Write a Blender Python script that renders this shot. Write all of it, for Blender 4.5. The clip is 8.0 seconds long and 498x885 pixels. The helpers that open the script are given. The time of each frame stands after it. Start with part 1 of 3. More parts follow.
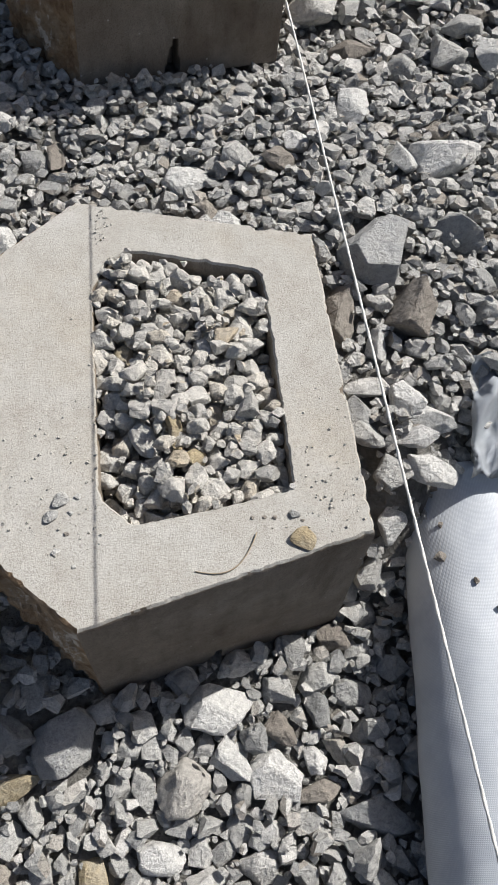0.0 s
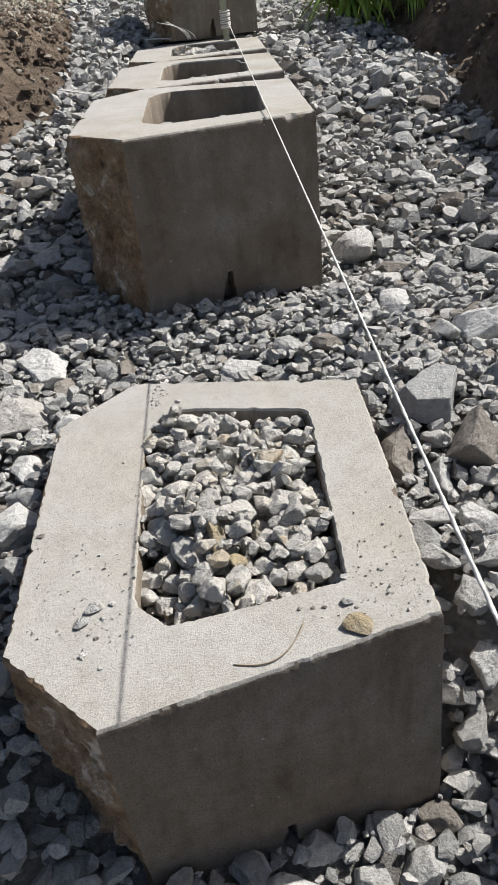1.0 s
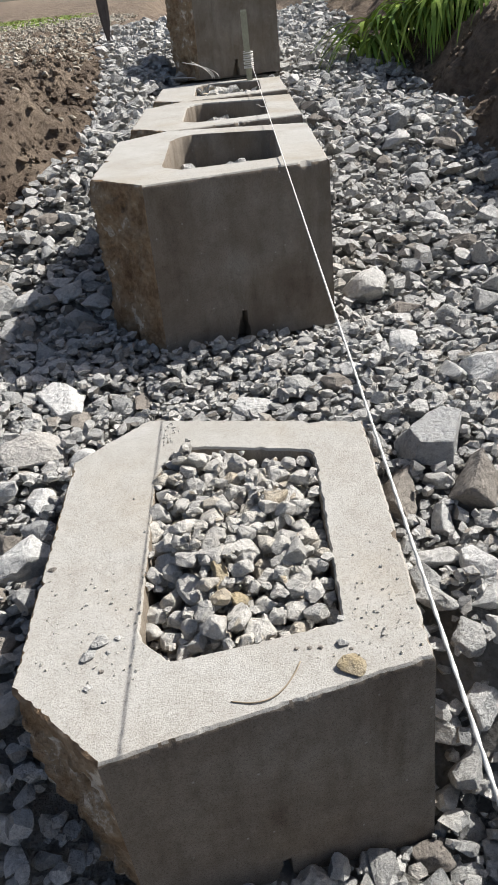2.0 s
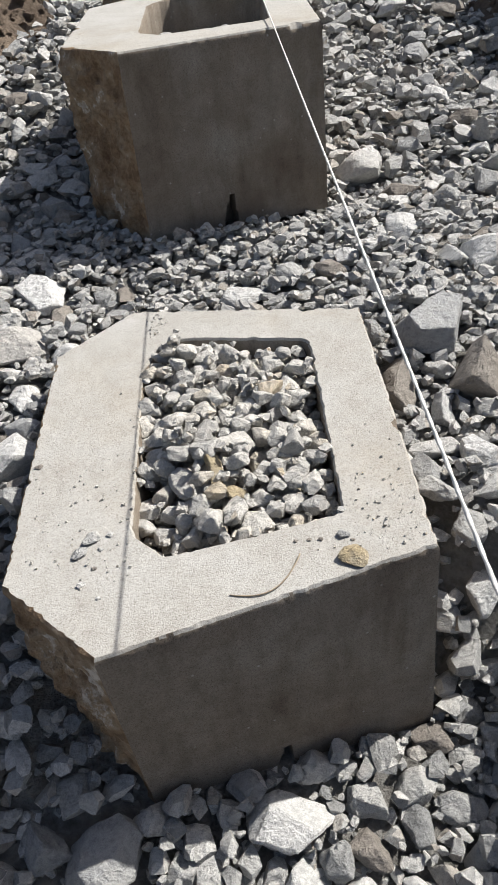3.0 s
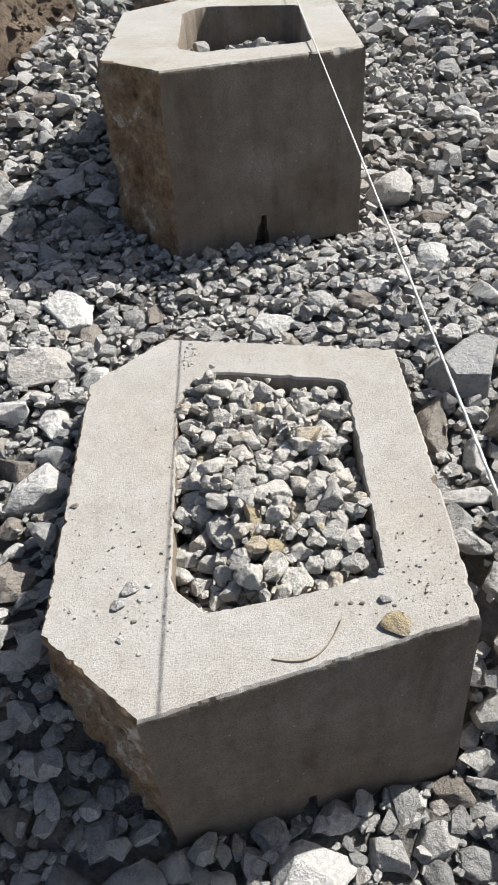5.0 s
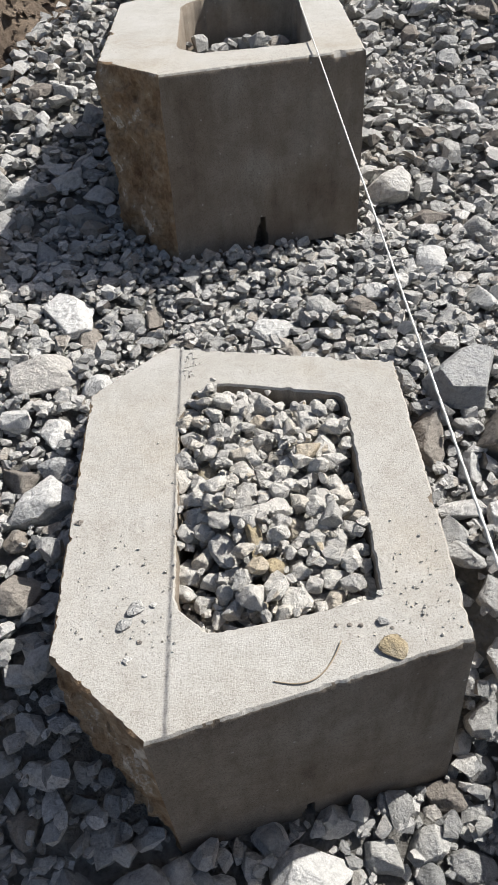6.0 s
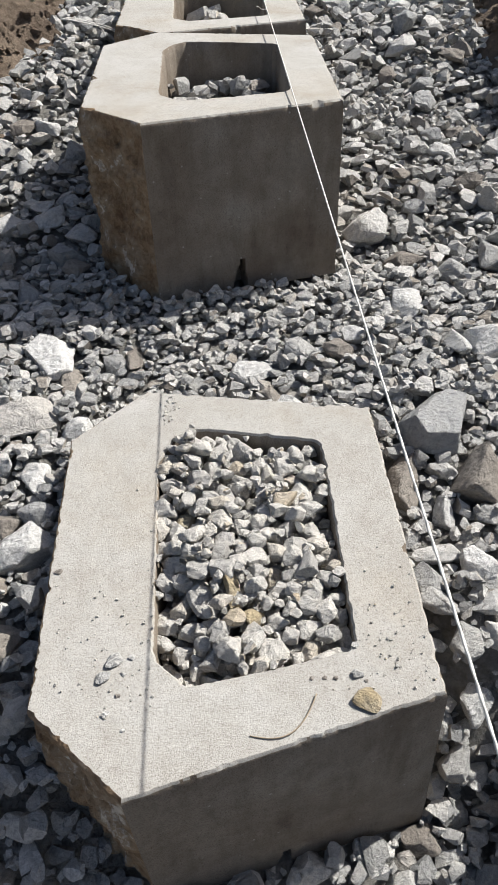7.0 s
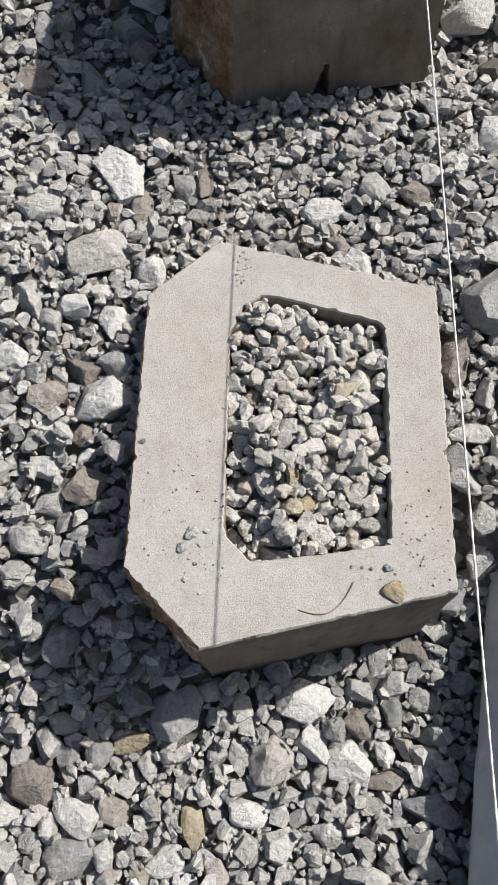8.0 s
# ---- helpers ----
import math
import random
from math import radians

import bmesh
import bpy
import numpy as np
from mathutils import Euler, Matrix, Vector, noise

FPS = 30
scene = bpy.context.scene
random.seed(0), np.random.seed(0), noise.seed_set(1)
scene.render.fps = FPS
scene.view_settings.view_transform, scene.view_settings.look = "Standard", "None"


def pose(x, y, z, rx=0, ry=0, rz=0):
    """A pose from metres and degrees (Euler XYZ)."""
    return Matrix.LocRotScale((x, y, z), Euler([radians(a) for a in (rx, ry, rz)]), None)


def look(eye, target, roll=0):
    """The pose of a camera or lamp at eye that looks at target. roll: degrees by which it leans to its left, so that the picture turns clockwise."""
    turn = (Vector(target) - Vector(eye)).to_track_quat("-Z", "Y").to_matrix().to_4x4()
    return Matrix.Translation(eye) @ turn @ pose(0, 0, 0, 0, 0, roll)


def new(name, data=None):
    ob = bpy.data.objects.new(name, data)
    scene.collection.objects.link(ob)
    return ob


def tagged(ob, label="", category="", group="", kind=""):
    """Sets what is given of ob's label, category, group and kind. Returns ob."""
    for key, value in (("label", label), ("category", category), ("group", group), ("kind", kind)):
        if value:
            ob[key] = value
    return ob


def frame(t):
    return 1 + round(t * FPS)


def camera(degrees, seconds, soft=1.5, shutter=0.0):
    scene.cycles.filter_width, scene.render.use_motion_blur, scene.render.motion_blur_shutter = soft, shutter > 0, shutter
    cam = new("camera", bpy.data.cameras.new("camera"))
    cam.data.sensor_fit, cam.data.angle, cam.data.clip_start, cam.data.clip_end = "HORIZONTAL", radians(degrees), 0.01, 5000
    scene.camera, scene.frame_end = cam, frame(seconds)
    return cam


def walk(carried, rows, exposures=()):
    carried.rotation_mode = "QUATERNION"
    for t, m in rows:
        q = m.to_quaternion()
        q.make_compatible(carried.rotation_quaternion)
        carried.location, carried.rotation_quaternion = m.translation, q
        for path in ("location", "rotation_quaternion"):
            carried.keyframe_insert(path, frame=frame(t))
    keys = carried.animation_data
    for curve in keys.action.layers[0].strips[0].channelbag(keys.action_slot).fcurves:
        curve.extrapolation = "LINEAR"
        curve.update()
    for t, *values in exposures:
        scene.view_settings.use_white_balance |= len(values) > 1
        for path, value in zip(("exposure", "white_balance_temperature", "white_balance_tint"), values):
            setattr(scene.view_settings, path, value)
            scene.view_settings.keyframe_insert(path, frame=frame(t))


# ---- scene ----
cam = camera(36.7, 8.0, soft=1.1)
PATH = [
    (0, (0.107, -0.396, 1.109), (0.406, 0.674, -0.554), 8.9),
    (0.2, (0.1, -0.422, 1.083), (0.383, 0.764, -0.502), 6.5),
    (0.5, (0.115, -0.45, 0.954), (0.252, 1.068, -0.341), 0.5),
    (0.7, (0.139, -0.52, 0.879), (0.176, 1.096, -0.299), -4.4),
    (1, (0.219, -0.64, 0.804), (0.266, 1.063, -0.243), -6.3),
    (1.2, (0.234, -0.656, 0.819), (0.274, 1.085, -0.164), -6.5),
    (2.3, (0.264, -0.672, 0.858), (0.261, 1.058, -0.145), -5.8),
    (2.5, (0.277, -0.672, 0.837), (0.281, 0.959, -0.32), -6.6),
    (3, (0.234, -0.625, 0.8), (0.24, 0.972, -0.404), -6.9),
    (3.5, (0.237, -0.603, 0.809), (0.25, 0.971, -0.426), -7.3),
    (4, (0.222, -0.604, 0.849), (0.251, 0.989, -0.359), -6.8),
    (4.5, (0.189, -0.582, 0.88), (0.21, 1.003, -0.34), -5.5),
    (5.8, (0.152, -0.518, 0.939), (0.19, 1.011, -0.349), -2.6),
    (6, (0.158, -0.515, 0.97), (0.191, 1.005, -0.329), -3.5),
    (6.5, (0.135, -0.45, 1.013), (0.194, 1.097, -0.253), -2.8),
    (7, (0.166, -0.495, 1.034), (0.254, 1.048, -0.235), -2.0),
    (7.5, (0.207, -0.507, 1.093), (0.229, 0.891, -0.337), -4.8),
    (7.7, (0.176, -0.443, 1.179), (0.163, 0.761, -0.419), -4.0),
    (8, (0.079, -0.25, 1.407), (0.092, 0.617, -0.395), 1.6),
]
walk(cam, [(t, look(eye, target, roll)) for t, eye, target, roll in PATH],
     [(0.0, 0.19), (0.5, 0.17), (1.0, 0.27), (1.2, 0.33), (2.3, 0.42), (4.5, 0.44), (6.0, 0.42), (7.0, 0.39), (7.5, 0.36), (7.7, 0.32), (8.0, 0.22)])

# ---- daylight ----
SUN = Vector((0.82, 0.38, 1.0)).normalized()
world = bpy.data.worlds.new("sky")
scene.world = world
world.use_nodes = True
sky = world.node_tree.nodes.new("ShaderNodeTexSky")
sky.sky_type = "NISHITA"
sky.sun_disc = False
sky.sun_elevation = math.asin(SUN.z)
sky.sun_rotation = math.atan2(SUN.x, SUN.y)
sky.dust_density = 3.0
world.node_tree.links.new(sky.outputs[0], world.node_tree.nodes["Background"].inputs[0])
world.node_tree.nodes["Background"].inputs[1].default_value = 0.07
lamp = bpy.data.lights.new("sun", "SUN")
lamp.energy, lamp.angle, lamp.color = 5.0, radians(0.55), (1.0, 0.965, 0.91)
sun = new("sun", lamp)
sun.matrix_world = look(SUN * 20, (0, 0, 0))


# ---- materials ----
def material(name, rough=0.9):
    m = bpy.data.materials.new(name)
    m.use_nodes = True
    bsdf = m.node_tree.nodes["Principled BSDF"]
    bsdf.inputs["Roughness"].default_value = rough
    bsdf.inputs["Specular IOR Level"].default_value = 0.3
    return m, m.node_tree.nodes, m.node_tree.links, bsdf


def place(nodes, links):
    """World position, so that grain has its true size on every mesh."""
    return nodes.new("ShaderNodeNewGeometry").outputs["Position"]


def grain(nodes, links, where, scale, detail=4.0, rough=0.6):
    n = nodes.new("ShaderNodeTexNoise")
    n.inputs["Scale"].default_value, n.inputs["Detail"].default_value, n.inputs["Roughness"].default_value = scale, detail, rough
    links.new(where, n.inputs["Vector"])
    return n.outputs["Fac"]


def ramp(nodes, links, fac, stops, mode="LINEAR"):
    r = nodes.new("ShaderNodeValToRGB")
    r.color_ramp.interpolation = mode
    el = r.color_ramp.elements
    while len(el) < len(stops):
        el.new(0.5)
    for e, (p, c) in zip(el, stops):
        e.position, e.color = p, (*c, 1)
    links.new(fac, r.inputs[0])
    return r.outputs[0]


def mix(nodes, links, a, b, fac, mode="MIX"):
    n = nodes.new("ShaderNodeMix")
    n.data_type, n.blend_type = "RGBA", mode
    for sock, v in ((n.inputs[0], fac), (n.inputs[6], a), (n.inputs[7], b)):
        if isinstance(v, (int, float)):
            sock.default_value = v
        elif isinstance(v, tuple):
            sock.default_value = (*v, 1)
        else:
            links.new(v, sock)
    return n.outputs[2]


def calc(nodes, links, op, a, b):
    n = nodes.new("ShaderNodeMath")
    n.operation = op
    for sock, v in zip(n.inputs, (a, b)):
        if isinstance(v, (int, float)):
            sock.default_value = v
        else:
            links.new(v, sock)
    return n.outputs[0]


def relief(nodes, links, bsdf, height, depth, strength=1.0):
    n = nodes.new("ShaderNodeBump")
    n.inputs["Distance"].default_value, n.inputs["Strength"].default_value = depth, strength
    links.new(height, n.inputs["Height"])
    links.new(n.outputs[0], bsdf.inputs["Normal"])


def stone_material(name, stops, dust=(0.5, 0.49, 0.46)):
    m, nodes, links, bsdf = material(name, 0.92)
    where = place(nodes, links)
    geo, info = nodes.new("ShaderNodeNewGeometry"), nodes.new("ShaderNodeObjectInfo")
    pick = calc(nodes, links, "FRACT", calc(nodes, links, "ADD", geo.outputs["Random Per Island"], info.outputs["Random"]), 0)
    base = ramp(nodes, links, pick, stops)
    fine, mid, big = grain(nodes, links, where, 420, 5, 0.75), grain(nodes, links, where, 90, 5, 0.65), grain(nodes, links, where, 22, 3)
    tone = ramp(nodes, links, mid, [(0.25, (0.62, 0.62, 0.63)), (0.55, (1, 1, 1)), (0.8, (1.18, 1.16, 1.12))])
    c = mix(nodes, links, base, tone, 1.0, "MULTIPLY")
    c = mix(nodes, links, c, ramp(nodes, links, fine, [(0.3, (0.6, 0.6, 0.6)), (0.5, (1, 1, 1)), (0.72, (1.25, 1.25, 1.25))]), 0.8, "MULTIPLY")
    c = mix(nodes, links, c, dust, calc(nodes, links, "MULTIPLY", ramp(nodes, links, big, [(0.45, (0, 0, 0)), (0.7, (1, 1, 1))]), 0.35))
    links.new(c, bsdf.inputs["Base Color"])
    lump = grain(nodes, links, where, 48, 4, 0.6)
    relief(nodes, links, bsdf, calc(nodes, links, "ADD", calc(nodes, links, "MULTIPLY", lump, 3.0), calc(nodes, links, "ADD", calc(nodes, links, "MULTIPLY", mid, 1.6), calc(nodes, links, "MULTIPLY", fine, 0.8))), 0.0055, 0.9)
    return m


STONE = stone_material("crushed_stone", [(0.0, (0.27, 0.275, 0.275)), (0.22, (0.43, 0.43, 0.42)), (0.6, (0.55, 0.545, 0.525)), (0.82, (0.67, 0.66, 0.64)),
                                         (0.94, (0.42, 0.39, 0.35)), (1.0, (0.32, 0.285, 0.245))])
FILL = stone_material("pit_gravel", [(0.0, (0.46, 0.45, 0.43)), (0.4, (0.58, 0.565, 0.53)), (0.8, (0.68, 0.66, 0.615)), (0.95, (0.6, 0.55, 0.47)), (1.0, (0.54, 0.45, 0.32))], (0.64, 0.61, 0.56))
PALE = stone_material("pale_stone", [(0.0, (0.6, 0.6, 0.585)), (1.0, (0.72, 0.715, 0.7))], (0.6, 0.59, 0.57))
TAN = stone_material("tan_stone", [(0.0, (0.44, 0.36, 0.23)), (1.0, (0.52, 0.45, 0.32))])
BROWN = stone_material("brown_stone", [(0.0, (0.25, 0.225, 0.2)), (1.0, (0.34, 0.31, 0.275))], (0.4, 0.37, 0.33))
BLUE = stone_material("blue_grey_stone", [(0.0, (0.33, 0.34, 0.345)), (1.0, (0.42, 0.425, 0.425))])
PATH_GRAVEL = stone_material("path_gravel", [(0.0, (0.4, 0.36, 0.29)), (1.0, (0.58, 0.53, 0.44))])
TONES = (STONE, PALE, TAN, BROWN, BLUE)


def concrete_material(name, low, middle, high, streaks):
    m, nodes, links, bsdf = material(name, 0.88)
    where = place(nodes, links)
    big, mid, fine = grain(nodes, links, where, 5.5, 4), grain(nodes, links, where, 45, 5, 0.7), grain(nodes, links, where, 520, 3, 0.7)
    c = ramp(nodes, links, big, [(0.3, low), (0.5, middle), (0.68, high)])
    c = mix(nodes, links, c, ramp(nodes, links, mid, [(0.3, (0.72, 0.7, 0.66)), (0.52, (1, 1, 1)), (0.75, (1.12, 1.12, 1.12))]), 0.32, "MULTIPLY")
    sand = grain(nodes, links, where, 260, 3, 0.75)
    c = mix(nodes, links, c, ramp(nodes, links, sand, [(0.3, (0.66, 0.64, 0.6)), (0.5, (1, 1, 1)), (0.72, (1.16, 1.15, 1.13))]), 0.75, "MULTIPLY")
    c = mix(nodes, links, c, ramp(nodes, links, fine, [(0.28, (0.5, 0.49, 0.47)), (0.45, (1, 1, 1)), (0.75, (1.15, 1.15, 1.15))]), 0.85, "MULTIPLY")
    pits = nodes.new("ShaderNodeTexVoronoi")
    pits.inputs["Scale"].default_value = 70
    links.new(where, pits.inputs["Vector"])
    pit = ramp(nodes, links, pits.outputs["Distance"], [(0.05, (0, 0, 0)), (0.09, (1, 1, 1))])
    gate = ramp(nodes, links, grain(nodes, links, where, 16, 2), [(0.58, (1, 1, 1)), (0.63, (0, 0, 0))])
    pit = mix(nodes, links, pit, (1, 1, 1), gate)
    c = mix(nodes, links, c, mix(nodes, links, (0.45, 0.43, 0.4), (1, 1, 1), pit), 1.0, "MULTIPLY")
    dirt = ramp(nodes, links, grain(nodes, links, where, 2.6, 5, 0.6), [(0.47, (0, 0, 0)), (0.66, (1, 1, 1))])
    c = mix(nodes, links, c, mix(nodes, links, c, (0.82, 0.73, 0.6), 1.0, "MULTIPLY"), calc(nodes, links, "MULTIPLY", dirt, 0.5))
    tall = nodes.new("ShaderNodeMapping")
    tall.inputs["Scale"].default_value = (1, 1, 0.22)
    links.new(where, tall.inputs["Vector"])
    streak = grain(nodes, links, tall.outputs[0], 26, 5, 0.65)
    c = mix(nodes, links, c, ramp(nodes, links, streak, [(0.3, (0.7, 0.66, 0.6)), (0.5, (1, 0.99, 0.97)), (0.7, (1.14, 1.13, 1.12))]), streaks, "MULTIPLY")
    fleck = nodes.new("ShaderNodeTexVoronoi")
    fleck.inputs["Scale"].default_value = 38
    links.new(where, fleck.inputs["Vector"])
    white = ramp(nodes, links, fleck.outputs["Distance"], [(0.06, (1, 1, 1)), (0.12, (0, 0, 0))])
    white = mix(nodes, links, white, (0, 0, 0), ramp(nodes, links, grain(nodes, links, where, 23, 2), [(0.5, (1, 1, 1)), (0.58, (0, 0, 0))]))
    c = mix(nodes, links, c, (0.55, 0.53, 0.5), calc(nodes, links, "MULTIPLY", white, 0.55))
    links.new(c, bsdf.inputs["Base Color"])
    h = calc(nodes, links, "ADD", calc(nodes, links, "MULTIPLY", pit, 1.2), calc(nodes, links, "ADD", calc(nodes, links, "MULTIPLY", mid, 0.7), calc(nodes, links, "ADD", calc(nodes, links, "MULTIPLY", sand, 0.9), calc(nodes, links, "MULTIPLY", fine, 0.4))))
    relief(nodes, links, bsdf, h, 0.0015, 0.7)
    return m


def split_material():
    m, nodes, links, bsdf = material("split_concrete", 0.95)
    where = place(nodes, links)
    big, mid, fine = grain(nodes, links, where, 13, 6, 0.7), grain(nodes, links, where, 48, 5, 0.7), grain(nodes, links, where, 300, 3, 0.7)
    c = ramp(nodes, links, big, [(0.3, (0.17, 0.105, 0.065)), (0.45, (0.34, 0.24, 0.15)), (0.57, (0.44, 0.35, 0.25)), (0.63, (0.74, 0.7, 0.63))])
    c = mix(nodes, links, c, ramp(nodes, links, mid, [(0.3, (0.55, 0.53, 0.5)), (0.55, (1, 1, 1)), (0.8, (1.25, 1.22, 1.18))]), 0.9, "MULTIPLY")
    links.new(c, bsdf.inputs["Base Color"])
    relief(nodes, links, bsdf, calc(nodes, links, "ADD", calc(nodes, links, "MULTIPLY", mid, 2.0), fine), 0.006, 1.0)
    return m


def soil_material(name, dark, light):
    m, nodes, links, bsdf = material(name, 0.97)
    where = place(nodes, links)
    big, mid, fine = grain(nodes, links, where, 4, 5, 0.65), grain(nodes, links, where, 30, 6, 0.7), grain(nodes, links, where, 170, 4, 0.75)
    c = ramp(nodes, links, big, [(0.32, dark), (0.68, light)])
    c = mix(nodes, links, c, ramp(nodes, links, mid, [(0.3, (0.5, 0.48, 0.46)), (0.55, (1, 1, 1)), (0.8, (1.3, 1.27, 1.2))]), 0.9, "MULTIPLY")
    links.new(c, bsdf.inputs["Base Color"])
    relief(nodes, links, bsdf, calc(nodes, links, "ADD", calc(nodes, links, "MULTIPLY", mid, 2.5), fine), 0.02, 1.0)
    return m


def plain_material(name, colour, rough=0.8, depth=0.001, scale=200, spread=0.25, metal=0.0):
    m, nodes, links, bsdf = material(name, rough)
    bsdf.inputs["Metallic"].default_value = metal
    where = place(nodes, links)
    n, b = grain(nodes, links, where, scale, 4, 0.7), grain(nodes, links, where, scale / 9, 3)
    lo, hi = tuple(v * (1 - spread) for v in colour), tuple(v * (1 + spread) for v in colour)
    c = mix(nodes, links, ramp(nodes, links, n, [(0.3, lo), (0.7, hi)]), ramp(nodes, links, b, [(0.3, lo), (0.7, hi)]), 0.5)
    links.new(c, bsdf.inputs["Base Color"])
    relief(nodes, links, bsdf, n, depth)
    return m


def fabric_material():
    m, nodes, links, bsdf = material("woven_sheeting", 0.5)
    uv = nodes.new("ShaderNodeUVMap")
    waves = []
    for axis in ("X", "Y"):
        w = nodes.new("ShaderNodeTexWave")
        w.bands_direction = axis
        w.inputs["Scale"].default_value = 100.0
        links.new(uv.outputs[0], w.inputs["Vector"])
        waves.append(w.outputs["Fac"])
    weave = calc(nodes, links, "MULTIPLY", *waves)
    where = place(nodes, links)
    stain = grain(nodes, links, where, 9, 5, 0.65)
    c = mix(nodes, links, (0.5, 0.535, 0.58), (0.6, 0.63, 0.67), weave)
    c = mix(nodes, links, c, ramp(nodes, links, stain, [(0.3, (0.7, 0.72, 0.78)), (0.55, (1, 1, 1))]), 0.7, "MULTIPLY")
    links.new(c, bsdf.inputs["Base Color"])
    relief(nodes, links, bsdf, weave, 0.0005, 0.5)
    return m


def leaf_material(name, a, b):
    m, nodes, links, bsdf = material(name, 0.55)
    geo = nodes.new("ShaderNodeNewGeometry")
    c = ramp(nodes, links, geo.outputs["Random Per Island"], [(0.0, a), (1.0, b)])
    n = grain(nodes, links, place(nodes, links), 90, 3)
    c = mix(nodes, links, c, ramp(nodes, links, n, [(0.3, (0.7, 0.7, 0.6)), (0.7, (1.15, 1.15, 1.1))]), 0.7, "MULTIPLY")
    links.new(c, bsdf.inputs["Base Color"])
    bsdf.inputs["Transmission Weight"].default_value = 0.0
    return m


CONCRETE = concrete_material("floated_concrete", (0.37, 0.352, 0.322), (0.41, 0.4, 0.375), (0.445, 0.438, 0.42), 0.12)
# browner cast sides, darkened further so the colour carries their shade
FORMED_SHADED = concrete_material("formed_shaded_concrete", (0.17, 0.138, 0.108), (0.225, 0.195, 0.162), (0.275, 0.25, 0.218), 0.7)
SPLIT = split_material()
SOIL = soil_material("trench_soil", (0.15, 0.112, 0.085), (0.36, 0.285, 0.215))
DUST = soil_material("stone_dust", (0.22, 0.215, 0.2), (0.36, 0.35, 0.33))
STRING = plain_material("string_fibre", (0.72, 0.7, 0.66), 0.85, 0.0006, 900, 0.2)
FABRIC = fabric_material()
WOOD = plain_material("weathered_wood", (0.36, 0.36, 0.27), 0.8, 0.001, 160, 0.35)
STEEL = plain_material("dark_blade", (0.1, 0.085, 0.08), 0.55, 0.0008, 120, 0.4)
STRAW = plain_material("dry_straw", (0.3, 0.25, 0.18), 0.8, 0.0003, 400, 0.3)
GRASS = leaf_material("grass_blade", (0.13, 0.23, 0.035), (0.32, 0.42, 0.08))


# ---- ground shape ----
def smooth(a, b, v):
    s = np.clip((v - a) / (b - a), 0, 1)
    return s * s * (3 - 2 * s)


def rise(x, y):
    """Height of the stone bed: low before the sunken block, climbing along the row."""
    y2 = y - np.interp(x, (-0.2, 0.0, 0.5, 0.9), (-0.1, -0.05, 0.12, 0.16))
    z = np.interp(y2, (-3, -0.25, 0.05, 0.3, 0.6, 1.1, 1.45, 2.1, 3.0, 4.4, 6.0, 8.0, 15.0), (-0.47, -0.45, -0.385, -0.145, -0.065, -0.015, 0.015, 0.115, 0.31, 0.52, 0.74, 0.86, 1.0))
    z = z + 0.1 * smooth(0.1, -0.3, x) * smooth(1.7, 3.0, y) * smooth(5.0, 4.0, y)
    z = z + 0.13 * np.exp(-(((x - 0.65) / 0.09) ** 2 + ((y - 0.34) / 0.13) ** 2))
    return z + 0.03 * np.sin(5.1 * x + 1.3) * np.sin(4.3 * y + 0.4)


def left_foot(y):
    return np.interp(y, (-4, 0, 1.0, 1.9, 2.45, 3.25, 4.4, 6.0, 9), (-2.2, -1.9, -1.3, -0.74, -0.48, -0.3, -0.36, -0.5, -0.6))


def right_foot(y):
    return np.interp(y, (-4, 1.0, 2.3, 3.4, 4.4, 5.0, 9), (1.9, 1.6, 1.38, 1.47, 1.37, 1.2, 1.4))


def terrain(x, y):
    z = rise(x, y) - 0.05 * smooth(0.1, -0.05, np.maximum(left_foot(y) - x, x - right_foot(y)))
    left = np.maximum(z, np.interp(y, (-4, 2.5, 4.0, 6.0, 15.0, 60.0), (0.5, 0.62, 0.7, 0.77, 1.1, 3.0)))
    right = np.maximum(z, np.interp(y, (-4, 2.0, 4.3, 15.0, 60.0), (0.75, 0.82, 0.8, 1.5, 4.0)))
    wob = 0.05 * np.sin(7 * y) + 0.03 * np.sin(17 * y + 1) + 0.015 * np.sin(41 * y)
    d = left_foot(y) + wob - x
    z = z + (left - z) * smooth(0.0, 0.34, d)
    d = x - right_foot(y) + wob
    z = z + (right - z) * smooth(0.0, 0.5, d)
    lumps = 0.022 * np.sin(23 * x + 9 * y) * np.sin(19 * y - 11 * x + 2) + 0.012 * np.sin(57 * x - 31 * y) * np.sin(49 * y + 37 * x)
    bank = np.maximum(smooth(0.0, 0.12, left_foot(y) - x), smooth(0.0, 0.12, x - right_foot(y)))
    return z + lumps * bank


def sheet(bm_x, bm_y, height):
    xs, ys = np.meshgrid(bm_x, bm_y)
    zs = height(xs, ys)
    n, m = len(bm_x), len(bm_y)
    verts = np.stack([xs, ys, zs], -1).reshape(-1, 3)
    i = np.arange(n * m).reshape(m, n)
    faces = np.stack([i[:-1, :-1], i[:-1, 1:], i[1:, 1:], i[1:, :-1]], -1).reshape(-1, 4)
    return verts, faces


def raw_mesh(name, verts, faces):
    me = bpy.data.meshes.new(name)
    k = faces.shape[1]
    me.vertices.add(len(verts))
    me.vertices.foreach_set("co", np.ascontiguousarray(verts, dtype=np.float32).ravel())
    me.loops.add(faces.size)
    me.loops.foreach_set("vertex_index", np.ascontiguousarray(faces, dtype=np.int32).ravel())
    me.polygons.add(len(faces))
    me.polygons.foreach_set("loop_start", np.arange(0, faces.size, k, dtype=np.int32))
    me.update(calc_edges=True)
    me.validate()
    return me


